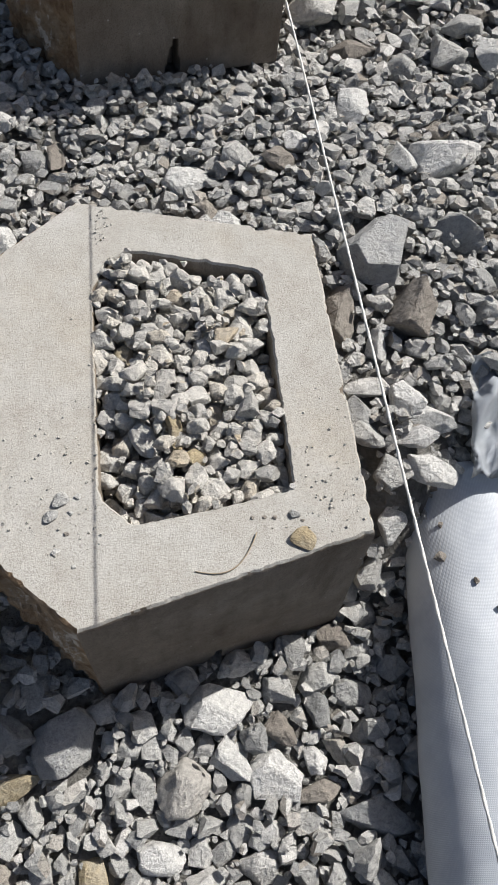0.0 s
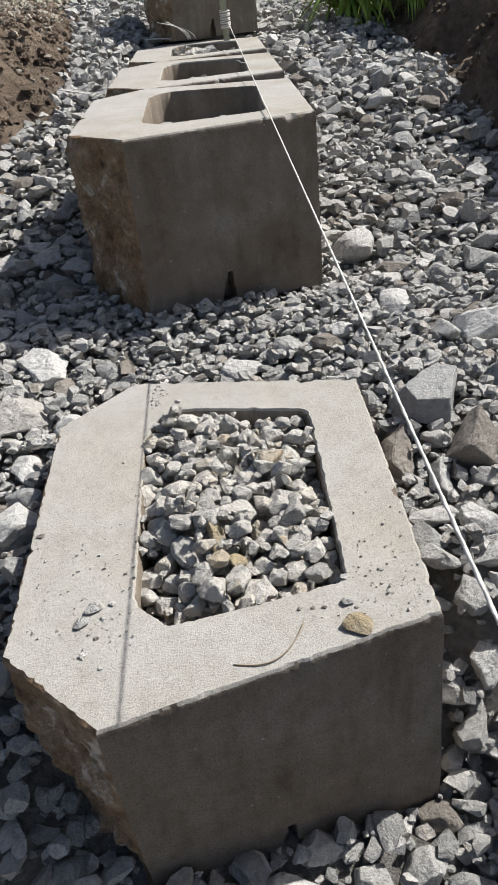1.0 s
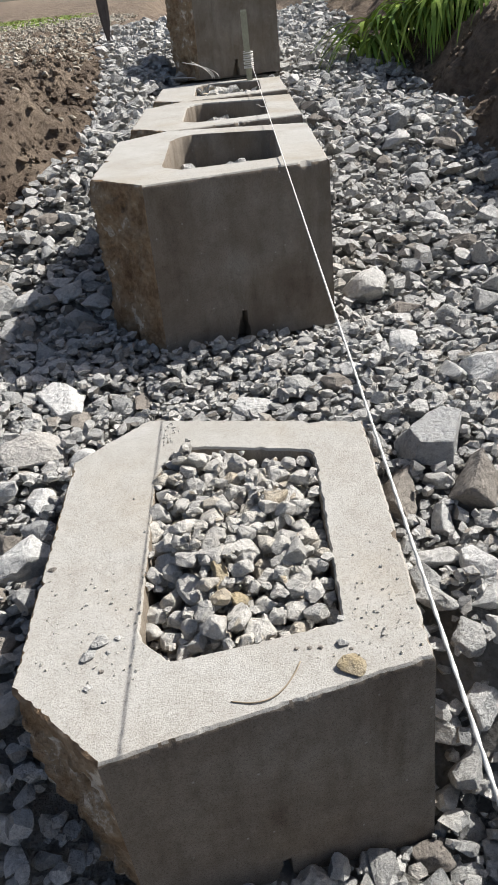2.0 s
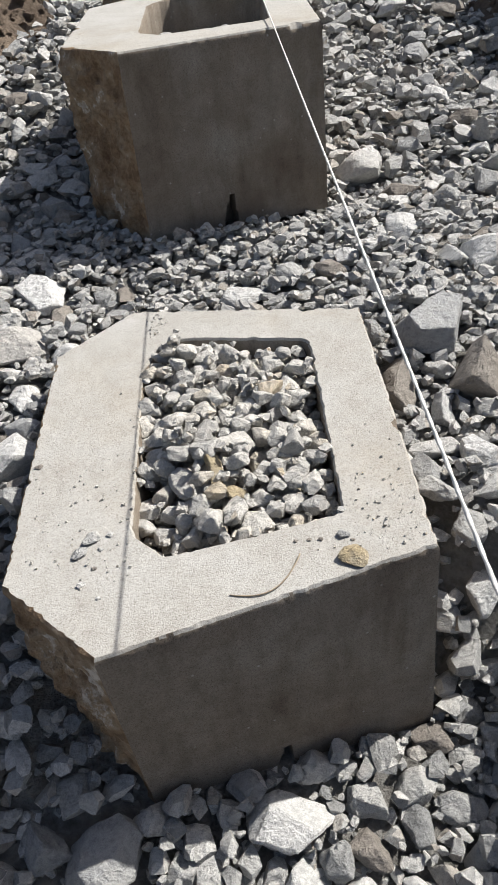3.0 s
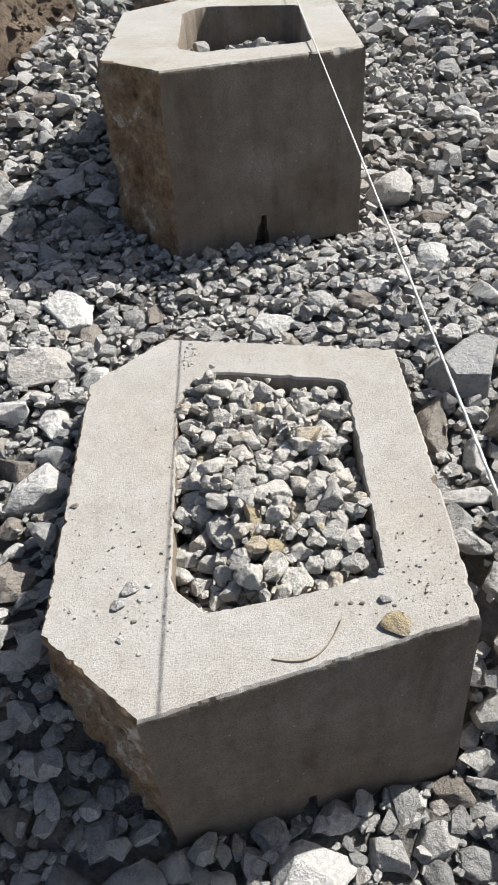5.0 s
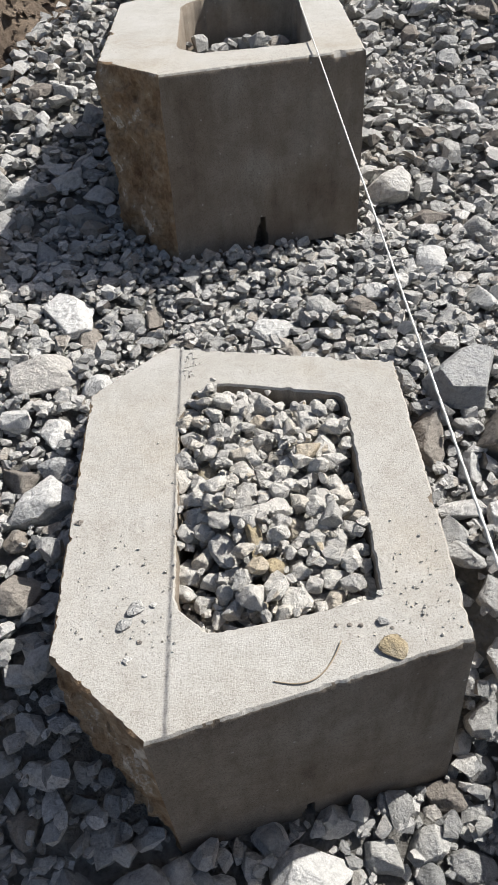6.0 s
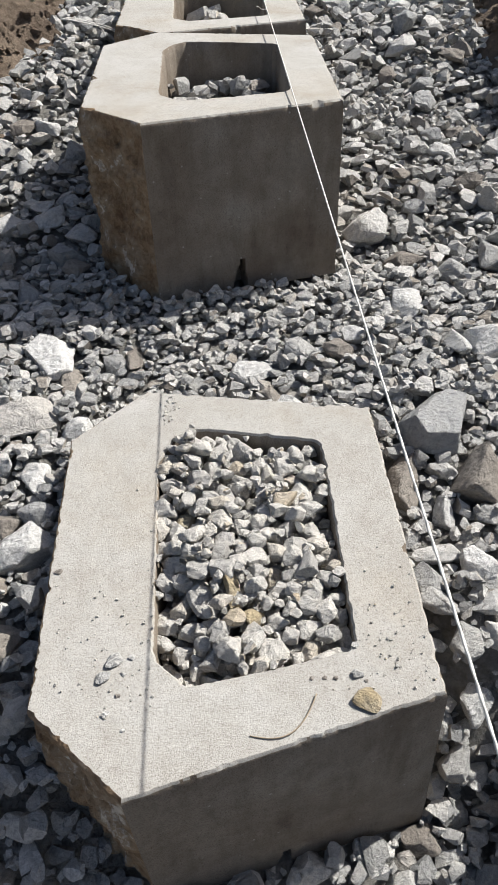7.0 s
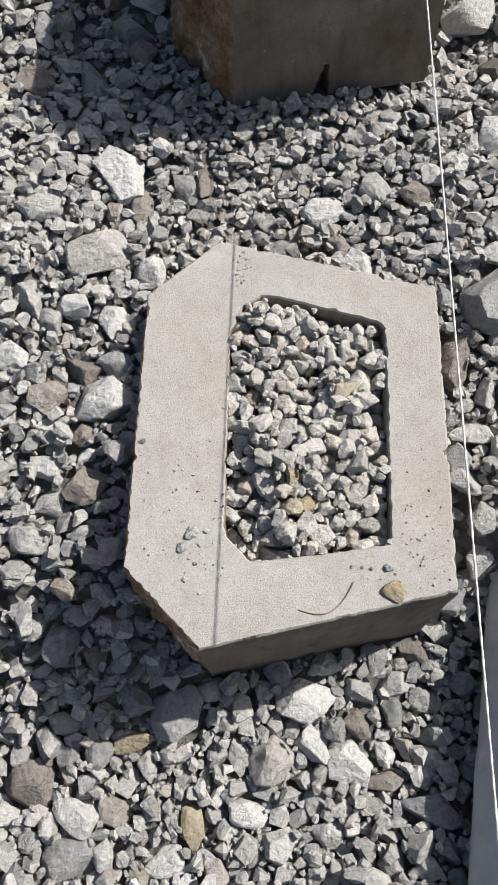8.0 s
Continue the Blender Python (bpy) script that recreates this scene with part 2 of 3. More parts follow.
def part(name, data, mat, parent=None, label="", flat=True):
    """Links a bmesh or a mesh as one object, under parent if given."""
    if isinstance(data, bmesh.types.BMesh):
        bm, data = data, bpy.data.meshes.new(name)
        bm.to_mesh(data)
        bm.free()
    if mat and not data.materials:
        data.materials.append(mat)
    data.shade_flat() if flat is True else data.shade_smooth()
    if flat not in (True, False):
        data.set_sharp_from_angle(angle=radians(flat))
    ob = new(name, data)
    if parent:
        ob.parent = parent
    return tagged(ob, label)


far = np.cumsum(np.geomspace(0.08, 60, 26))
gx = np.concatenate([-1.9 - far[::-1], np.arange(-1.9, 2.3, 0.03), 2.3 + far])
gy = np.concatenate([-1.6 - far[::-1], np.arange(-1.6, 7.5, 0.03), 7.5 + far])
verts, quads = sheet(gx, gy, terrain)
for v in verts:
    if -2.0 < v[0] < 2.4 and -1.6 < v[1] < 7.5:
        d = max(left_foot(v[1]) - v[0], v[0] - right_foot(v[1]))
        if d > -0.02:
            v[2] += min(1.0, d / 0.08 + 0.25) * 0.03 * (noise.fractal(Vector((v[0] * 7, v[1] * 7, 0)), 0.9, 2.0, 5) - 0.1)
ground = part("ground", raw_mesh("ground", verts, quads), SOIL, flat=False)
tagged(ground, "brown earth trench floor and banks covered with crushed grey stone", "ground", kind="structure")

bed_y = np.arange(-1.5, 8.0, 0.03)
bed = raw_mesh("stone_bed", *sheet(np.arange(-1.7, 1.8, 0.03), bed_y, lambda x, y: rise(x, y) - 0.03 - 0.2 * smooth(0.1, 0.2, np.maximum(left_foot(y) - x, x - right_foot(y)))))
tagged(part("stone_bed", bed, DUST, flat=False), "grey stone dust and fines under the crushed stone", "ground", kind="structure")

# ---- hollow concrete blocks ----
OUTLINE = [(0.0, 0.0), (0.483, 0.1236), (0.485, 0.81), (-0.008, 0.932), (-0.166, 0.778), (-0.157, 0.151)]
PIT = [(0.091, 0.172), (0.21, 0.188), (0.345, 0.212), (0.359, 0.228), (0.3625, 0.697), (0.35, 0.714), (0.13, 0.774), (0.0925, 0.777), (0.058, 0.752), (0.028, 0.684), (0.036, 0.24), (0.042, 0.22)]
TALL = 0.46


def resample(loop, step):
    pts, tags = [], []
    for k, (a, b) in enumerate(zip(loop, loop[1:] + loop[:1])):
        a, b = Vector(a), Vector(b)
        n = max(1, round((b - a).length / step))
        for j in range(n):
            pts.append(a.lerp(b, j / n))
            tags.append(k)
    return pts, tags


def lobes(p, scale, seed):
    return noise.fractal(Vector((p[0] * scale + seed * 7.3, p[1] * scale, p[2] * scale)), 1.0, 2.0, 4)


def outward(pts, i):
    d = pts[(i + 1) % len(pts)] - pts[i - 1]
    return Vector((d.y, -d.x)).normalized()


def block(seed, chips=1.0, rough=0.02):
    """One hollow block: a smooth cast body and its split, chamfered face of three facets."""
    pts, tags = resample(OUTLINE, 0.005)
    hole, _ = resample(PIT, 0.005)
    levels = [0.0, -0.004, -0.012] + [-0.012 - (TALL - 0.012) * k / 50 for k in range(1, 51)]
    body, face = bmesh.new(), bmesh.new()

    def wall_point(i, z):
        p, k = pts[i], tags[i]
        split = k in (3, 4, 5)
        out = outward(pts, i)
        at = (p.x, p.y, z)
        chip = (max(0.0, lobes(at, 60, seed) - 0.02) * 0.0065 + max(0.0, lobes(at, 14, seed + 1) - 0.35) * 0.03) * chips * max(0.0, 1 + z / 0.02)
        d = -chip + 0.0012 * lobes(at, 20, seed + 2)
        if split:
            fade = min(1.0, -z / 0.05)
            edge = min(1.0, min(abs(i - c) for c in (0, len(pts), tags.index(3))) / 6)
            d += edge * fade * rough * (0.9 * lobes(at, 9, seed) + 0.6 * abs(lobes(at, 24, seed + 5)) + 0.35 * lobes(at, 70, seed + 6) - 0.2)
        if z == 0.0:
            d -= 0.005
        elif z > -0.006:
            d -= 0.0012
        # drain notch at the foot of the front side
        if k == 0 and z < -TALL + 0.085:
            if abs(p.x - 0.215 - 0.12 * (z + TALL)) < 0.018 * (1 - (z + TALL) / 0.085) ** 0.8 + 0.001:
                d -= 0.05
        q = p + out * d
        return (q.x, q.y, z)

    facets = {3: bmesh.new(), 4: face, 5: bmesh.new()}
    for bm, wanted in ((body, (0, 1, 2)), *((f, (k,)) for k, f in facets.items())):
        cols = [i for i in range(len(pts)) if tags[i] in wanted]
        cols.append((cols[-1] + 1) % len(pts))
        grid = [[bm.verts.new(wall_point(i, z)) for z in levels] for i in cols]
        for a, b in zip(grid, grid[1:]):
            for j in range(len(levels) - 1):
                bm.faces.new((a[j], a[j + 1], b[j + 1], b[j]))
    top = [body.verts.new(wall_point(i, 0.0)) for i in range(len(pts))]
    rims = []
    for i, p in enumerate(hole):
        out = outward(hole, i)
        chip = max(0.0, lobes((p.x, p.y, 0), 55, seed + 3) - 0.05) * 0.006 * chips
        wobble = 0.002 * lobes((p.x, p.y, 0), 60, seed + 4)
        col = []
        for z, off in ((0.0, 0.004 + chip + wobble), (-0.005, 0.0007 + chip * 0.7 + wobble), (-0.03, wobble), (-0.2, -0.004), (-TALL, -0.01)):
            q = p + out * off
            col.append(body.verts.new((q.x, q.y, z)))
        rims.append(col)
    for a, b in zip(rims, rims[1:] + rims[:1]):
        for j in range(len(a) - 1):
            body.faces.new((a[j], b[j], b[j + 1], a[j + 1]))
    edges = []
    for ring in (top, [c[0] for c in rims]):
        for a, b in zip(ring, ring[1:] + ring[:1]):
            edges.append(body.edges.get((a, b)) or body.edges.new((a, b)))
    bmesh.ops.triangle_fill(body, use_beauty=True, use_dissolve=False, edges=edges)
    for bm in (body, *facets.values()):
        bmesh.ops.recalc_face_normals(bm, faces=bm.faces)
    for f in body.faces:
        if abs(f.normal.z) > 0.9 and f.normal.z < 0 and f.calc_center_median().z > -0.01:
            f.normal_flip()
    # side and core walls get the concrete with shade in its colour
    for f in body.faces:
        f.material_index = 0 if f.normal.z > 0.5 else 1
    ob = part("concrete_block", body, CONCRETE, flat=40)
    ob.data.materials.append(FORMED_SHADED)
    for k, f in facets.items():
        part("split_face" if k == 4 else "split_chamfer", f, SPLIT, ob, "rough split concrete stained brown with earth", 22)
    return ob


ROW = Vector((0.038, 1.0, 0.0118))
STEP = 0.97
BLOCK_POSES = []
FAR = Vector((0.19, 4.28, 0.536))
BLOCK_POSES.append(pose(0, 0, 0.004, 2.06, -2.1, -1.6))
for k in range(4):
    p = Vector((0.038, 1.405, 0.486)) + ROW * STEP * k
    BLOCK_POSES.append(pose(p.x, p.y, p.z, 0.7, 0, -1.9) @ Matrix.Scale(1.06, 4))
BLOCK_POSES.append(pose(FAR.x, FAR.y, FAR.z + TALL, 0.7, 0, -2.1))
LABELS = ["grey hollow concrete block sunk in stone, core full of gravel",
          "grey hollow concrete block standing clear, brown split face, half-filled core",
          "grey hollow concrete block in the row, half-filled core", "grey hollow concrete block, core nearly full of pale rubble",
          "grey hollow concrete block beside a wooden stake and string", "dark shaded concrete block set on top of the row's end"]
for k, (m, label) in enumerate(zip(BLOCK_POSES, LABELS)):
    ob = block(3 + k)
    ob.matrix_world = m
    tagged(ob, label, "concrete block", "row of hollow blocks")

# ---- crushed stone ----
rng = np.random.default_rng(5)


def stone_mesh(name, cuts, near=False):
    """A cube cut by random planes to an angular stone that fills a unit box; near ones get broken edges."""
    bm = bmesh.new()
    bmesh.ops.create_cube(bm, size=1.7)
    spin = Euler(rng.uniform(0, 6.283, 3)).to_matrix()
    for c in range(cuts):
        up = 1 - (2 * c + 1) / cuts
        n = (spin @ Vector(((1 - up * up) ** 0.5 * math.cos(2.4 * c), (1 - up * up) ** 0.5 * math.sin(2.4 * c), up)) + Vector(rng.normal(0, 0.3, 3))).normalized()
        got = bmesh.ops.bisect_plane(bm, geom=bm.verts[:] + bm.edges[:] + bm.faces[:], plane_co=n * rng.uniform(0.3, 0.52), plane_no=n, clear_outer=True)
        rim = [e for e in got["geom_cut"] if isinstance(e, bmesh.types.BMEdge)]
        if len(rim) > 2:
            bmesh.ops.contextual_create(bm, geom=rim)
    bmesh.ops.remove_doubles(bm, verts=bm.verts, dist=0.03)
    bmesh.ops.triangulate(bm, faces=bm.faces[:])
    if near:
        bmesh.ops.dissolve_limit(bm, angle_limit=0.05, verts=bm.verts[:], edges=bm.edges[:])
        bmesh.ops.bevel(bm, geom=bm.edges[:], offset=0.06, segments=1, affect="EDGES", clamp_overlap=True)
        bmesh.ops.triangulate(bm, faces=bm.faces[:])
        for longest in (0.2, 0.13):
            bmesh.ops.subdivide_edges(bm, edges=[e for e in bm.edges if e.calc_length() > longest], cuts=1)
            bmesh.ops.triangulate(bm, faces=[f for f in bm.faces if len(f.verts) > 3])
        seed = Vector(rng.uniform(0, 50, 3))
        for v in bm.verts:
            v.co *= 1 + 0.085 * noise.fractal(v.co * 3.2 + seed, 0.8, 2.0, 5) + 0.03 * noise.noise(v.co * 11 + seed)
    low = Vector([min(v.co[a] for v in bm.verts) for a in range(3)])
    high = Vector([max(v.co[a] for v in bm.verts) for a in range(3)])
    for v in bm.verts:
        v.co = Vector([(v.co[a] - (low[a] + high[a]) / 2) / (high[a] - low[a]) for a in range(3)])
    bmesh.ops.recalc_face_normals(bm, faces=bm.faces)
    me = bpy.data.meshes.new(name)
    bm.to_mesh(me)
    bm.free()
    return me


def arrays(me):
    v = np.empty(len(me.vertices) * 3)
    me.vertices.foreach_get("co", v)
    t = np.empty(len(me.polygons) * 3, dtype=np.int32)
    me.polygons.foreach_get("vertices", t)
    return v.reshape(-1, 3), t.reshape(-1, 3)


ROUGH = [stone_mesh("stone", 10 + c % 4) for c in range(30)]
WORN = [stone_mesh("stone", 11 + c % 6, True) for c in range(30)]
SHAPES = [arrays(me) for me in ROUGH]


def turn(yaw, tip, lean):
    return np.array((Matrix.Rotation(yaw, 3, "Z") @ Matrix.Rotation(tip, 3, "X") @ Matrix.Rotation(lean, 3, "Y")))


class Heap:
    """Stones dropped one by one on a height map."""

    def __init__(self, x0, x1, y0, y1, cell, floor):
        self.x0, self.y0, self.cell = x0, y0, cell
        self.nx, self.ny = round((x1 - x0) / cell), round((y1 - y0) / cell)
        xs, ys = np.meshgrid(x0 + cell * (np.arange(self.nx) + 0.5), y0 + cell * (np.arange(self.ny) + 0.5))
        self.h = floor(xs, ys)
        self.taken = {}

    def clear(self, x, y, r):
        ci, cj = int(x // 0.06), int(y // 0.06)
        for i in range(ci - 2, ci + 3):
            for j in range(cj - 2, cj + 3):
                for u, v, s in self.taken.get((i, j), ()):
                    if (u - x) ** 2 + (v - y) ** 2 < (r + s) ** 2:
                        return False
        return True

    def mark(self, x, y, r):
        self.taken.setdefault((int(x // 0.06), int(y // 0.06)), []).append((x, y, r))

    def drop(self, x, y, size, thick, sink):
        """The height for a stone's centre; raises the map under it."""
        r = size * 0.4
        i0, i1 = int((x - r - self.x0) / self.cell), int((x + r - self.x0) / self.cell) + 1
        j0, j1 = int((y - r - self.y0) / self.cell), int((y + r - self.y0) / self.cell) + 1
        part_of = self.h[max(0, j0):max(1, j1), max(0, i0):max(1, i1)]
        if part_of.size == 0:
            return None
        z = float(np.quantile(part_of, 0.6)) + thick * (0.5 - sink)
        np.maximum(part_of, z + thick * 0.3, out=part_of)
        return z


def inside(poly, x, y):
    hit = False
    for (ax, ay), (bx, by) in zip(poly, poly[1:] + poly[:1]):
        if (ay > y) != (by > y) and x < (bx - ax) * (y - ay) / (by - ay) + ax:
            hit = not hit
    return hit


def grown(poly, by):
    c = Vector((sum(p[0] for p in poly) / len(poly), sum(p[1] for p in poly) / len(poly)))
    return [tuple(c + (Vector(p) - c) * (1 + by / (Vector(p) - c).length)) for p in poly]


def block_top(x, y):
    """Height of the sunken block's sloping top."""
    m = BLOCK_POSES[0]
    n = m.to_3x3() @ Vector((0, 0, 1))
    return m.translation.z - (n.x * x + n.y * y) / n.z


FEET = [[tuple((m @ Vector((*q, -0.2))).xy) for q in OUTLINE] for m in BLOCK_POSES]


def in_block(x, y, margin):
    return any(inside(grown(f, margin), x, y) for f in FEET)


def joined(name, stones, mat, parent, label, kind="stuff"):
    vs, ts, n = [], [], 0
    for k, mtx, co in stones:
        v, t = SHAPES[k]
        vs.append(v @ mtx.T + co)
        ts.append(t + n)
        n += len(v)
    return tagged(part(name, raw_mesh(name, np.concatenate(vs), np.concatenate(ts)), mat, parent, label, 36), kind=kind)


heap = Heap(-1.8, 2.0, -1.4, 8.0, 0.008, lambda x, y: rise(x, y) - 0.03)
loose, single, marked = [], [], []


def bed_of(x, y):
    return left_foot(y) - 0.12 < x < right_foot(y) + 0.14


def drop_stone(x, y, size, sink, tip=0.3, bin=None):
    k = int(rng.integers(30))
    wide, thick = size * rng.uniform(0.6, 0.95), size * rng.uniform(0.4, 0.7)
    m = turn(rng.uniform(0, 6.283), rng.normal(0, tip), rng.normal(0, tip)) @ np.diag((size, wide, thick))
    z = heap.drop(x, y, size, thick, sink)
    if z is not None:
        (loose if bin is None else bin).append((k, m, np.array((x, y, z))))


# fine bed
for _ in range(24000):
    y = -1.3 + 9.0 * rng.random() ** 1.6
    x = rng.uniform(-1.6, 1.6)
    size = rng.uniform(0.015, 0.034) * (1 + 0.18 * max(0, y))
    if bed_of(x, y) and not in_block(x, y, 0.0):
        drop_stone(x, y, size, 0.4, 0.35)
# stones that stand out, one by one: x, y, length, width, turn in degrees, tone
STONES_A = [(-0.232, 1.179, 0.153, 0.111, -62, 1), (-0.234, 0.557, 0.125, 0.097, -1, 1), (0.269, 1.099, 0.103, 0.087, 24, 1), (0.355, 0.934, 0.08, 0.06, -66, 1), (0.549, 1.193, 0.058, 0.058, -1, 1), (0.407, 1.159, 0.086, 0.084, -24, 0), (0.496, 1.131, 0.086, 0.063, 0, 3), (-0.156, 0.891, 0.079, 0.07, 12, 1), (-0.28, 0.947, 0.149, 0.113, 22, 0), (-0.424, 1.044, 0.103, 0.072, 10, 0), (-0.321, 0.789, 0.089, 0.061, -12, 1), (-0.234, 0.759, 0.081, 0.057, 75, 1), (-0.29, 0.633, 0.079, 0.066, -1, 3), (-0.215, 0.648, 0.079, 0.067, -22, 4)]
STONES_B = [(-0.367, 0.572, 0.075, 0.071, 55, 0), (-0.345, 0.336, 0.066, 0.053, 20, 0), (-0.388, 0.26, 0.086, 0.064, -29, 0), (-0.315, 0.058, 0.079, 0.081, -71, 4), (-0.164, -0.039, 0.098, 0.064, -27, 4), (-0.059, -0.067, 0.119, 0.1, 19, 4), (0.231, -0.03, 0.135, 0.093, 19, 1), (0.331, -0.16, 0.098, 0.087, -18, 1), (0.25, -0.127, 0.083, 0.06, -48, 1), (0.414, -0.143, 0.058, 0.042, -82, 1), (0.154, -0.161, 0.096, 0.097, -80, 0), (0.407, -0.2, 0.091, 0.051, 0, 3), (0.512, -0.027, 0.075, 0.055, -19, 0), (0.435, -0.054, 0.069, 0.043, -71, 0)]
STONES_C = [(0.515, -0.258, 0.14, 0.069, -24, 4), (0.078, -0.156, 0.08, 0.043, -74, 0), (-0.161, -0.124, 0.1, 0.052, 0, 2), (-0.275, -0.272, 0.095, 0.078, -45, 1), (-0.387, -0.219, 0.108, 0.089, 19, 3), (-0.025, -0.293, 0.096, 0.047, -83, 2), (-0.198, -0.267, 0.076, 0.061, -27, 0), (-0.287, -0.362, 0.109, 0.079, 0, 0), (0.099, -0.271, 0.085, 0.054, -9, 1), (0.17, -0.329, 0.073, 0.064, 46, 0), (0.599, 0.524, 0.094, 0.056, -5, 0), (0.612, 0.328, 0.066, 0.061, -62, 0), (0.575, 0.405, 0.075, 0.056, -23, 0), (-0.428, 0.806, 0.105, 0.062, -76, 0)]
STONES_D = [(-0.448, 0.66, 0.07, 0.065, -1, 1), (-0.337, 1.475, 0.136, 0.07, -70, 4), (-0.234, 1.638, 0.108, 0.078, -1, 4), (-0.492, 1.474, 0.11, 0.073, -13, 0), (-0.03, 1.195, 0.138, 0.042, -85, 3), (-0.078, 1.168, 0.064, 0.067, 0, 0), (-0.186, 1.099, 0.097, 0.055, -70, 3), (-0.262, 0.371, 0.094, 0.077, 40, 3), (-0.267, 0.437, 0.042, 0.029, -1, 1), (-0.014, 1.476, 0.073, 0.071, 1, 0), (0.281, -0.312, 0.07, 0.052, 0, 0), (-0.081, -0.366, 0.082, 0.062, 0, 1), (0.356, -0.005, 0.073, 0.054, -19, 0), (0.488, 0.085, 0.064, 0.053, 0, 3)]
STONES_E = [(0.353, -0.081, 0.067, 0.055, -28, 3), (0.663, 0.827, 0.156, 0.177, -29, 4), (0.559, 0.679, 0.131, 0.085, -84, 3), (0.73, 0.686, 0.103, 0.117, -44, 3), (0.63, 0.515, 0.127, 0.078, -15, 0), (0.638, 0.609, 0.077, 0.047, -76, 1), (0.567, 0.448, 0.083, 0.054, -87, 0), (0.602, 0.392, 0.092, 0.066, -18, 0), (0.729, 1.338, 0.088, 0.124, -26, 1), (0.693, 1.772, 0.136, 0.176, -9, 0), (0.808, 1.136, 0.194, 0.058, -95, 1), (0.627, 0.261, 0.075, 0.064, -87, 1), (0.642, 0.328, 0.061, 0.067, -60, 0), (0.677, 0.477, 0.068, 0.07, -6, 1)]
STONES_F = [(0.714, 0.644, 0.114, 0.117, -50, 3), (0.796, 0.701, 0.12, 0.111, -38, 3), (0.725, 0.438, 0.119, 0.078, -25, 1), (0.699, 0.329, 0.113, 0.058, -13, 1), (0.631, 0.506, 0.107, 0.074, -15, 0), (0.898, 0.889, 0.116, 0.113, -57, 4), (0.916, 1.144, 0.176, 0.119, 26, 1), (0.74, 1.32, 0.092, 0.106, -45, 1), (1.036, 1.546, 0.107, 0.13, -62, 0), (0.672, 0.381, 0.086, 0.042, -9, 1), (0.699, 0.244, 0.074, 0.046, -10, 0), (0.608, 0.012, 0.069, 0.054, -6, 4), (0.504, -0.044, 0.07, 0.054, -35, 0), (0.62, 0.248, 0.04, 0.085, -81, 0)]
STONES_G = [(0.486, 0.102, 0.069, 0.049, -5, 3)]
for x, y, length, wide, yaw, tone in STONES_A + STONES_B + STONES_C + STONES_D + STONES_E + STONES_F + STONES_G:
    long, short = min(0.17, max(length, wide)), min(0.135, min(length, wide))
    d = radians(yaw if length >= wide else yaw + 90)
    spread = (long - short) / 2
    if in_block(x, y, 0.0) or not heap.clear(x, y, short * 0.15):
        continue
    for f in (-1, 0, 1):
        heap.mark(x + f * spread * math.cos(d), y + f * spread * math.sin(d), short * 0.46)
    k = int(rng.integers(30))
    thick = short * rng.uniform(0.7, 1.0)
    m = turn(d, rng.normal(0, 0.2), rng.normal(0, 0.2)) @ np.diag((long * 1.12, short * 1.12, thick))
    marked.append((k, m, np.array((x, y, heap.drop(x, y, short, thick, 0.3))), tone))
# larger loose stones along the row
for _ in range(75):
    left = rng.random() < 0.2
    x, y = (rng.uniform(-0.5, -0.12), rng.uniform(1.5, 2.3)) if left else (rng.uniform(0.66, 1.35), rng.uniform(1.4, 4.2))
    long = rng.uniform(0.07, 0.135)
    short = long * rng.uniform(0.6, 0.9)
    if in_block(x, y, 0.02) or not bed_of(x, y) or not heap.clear(x, y, short * 0.45):
        continue
    heap.mark(x, y, short * 0.45)
    thick = short * rng.uniform(0.55, 0.85)
    m = turn(rng.uniform(0, 6.283), rng.normal(0, 0.2), rng.normal(0, 0.2)) @ np.diag((long, short, thick))
    marked.append((int(rng.integers(30)), m, np.array((x, y, heap.drop(x, y, short, thick, 0.15))), int(rng.choice((0, 1, 1, 3, 4)))))
kept_clear = {cell: list(some) for cell, some in heap.taken.items()}
# the rest by falling size, the stretch round the sunken block more thickly
for low, high, tries, near_by in ((0.05, 0.078, 1600, 2), (0.034, 0.05, 8000, 2), (0.06, 0.085, 900, 1), (0.045, 0.062, 4500, 1), (0.03, 0.045, 14000, 1), (0.02, 0.03, 14000, 1), (0.013, 0.02, 14000, 1), (0.085, 0.13, 500, 0), (0.06, 0.085, 3200, 0), (0.045, 0.065, 9000, 0), (0.028, 0.042, 26000, 0), (0.019, 0.028, 30000, 0)):
    for _ in range(tries):
        y = rng.uniform(-0.75, 1.5 if near_by == 1 else 0.25) if near_by else -1.3 + 9.0 * rng.random() ** 1.3
        x = rng.uniform(-0.8, 1.1) if near_by else rng.uniform(-1.6, 1.6)
        size = rng.uniform(low, high)
        if (size < 0.019 and y > 1.5) or (size < 0.028 and y > 2.6) or (size > 0.085 and y < 1.3):
            continue
        if 0.3 < y < 1.6 and 0.045 < size and rng.random() < 0.45:
            continue
        if -0.1 < x < 0.6 and 0.85 < y < 1.45 and size > 0.06 and rng.random() < 0.85:
            continue
        if not bed_of(x, y) or not heap.clear(x, y, size * 0.34) or in_block(x, y, size * 0.25):
            continue
        heap.mark(x, y, size * 0.34)
        near = -0.7 < x < 1.0 and -0.5 < y < 1.4
        drop_stone(x, y, size, 0.2, 0.17, single if near and size > 0.045 else None)

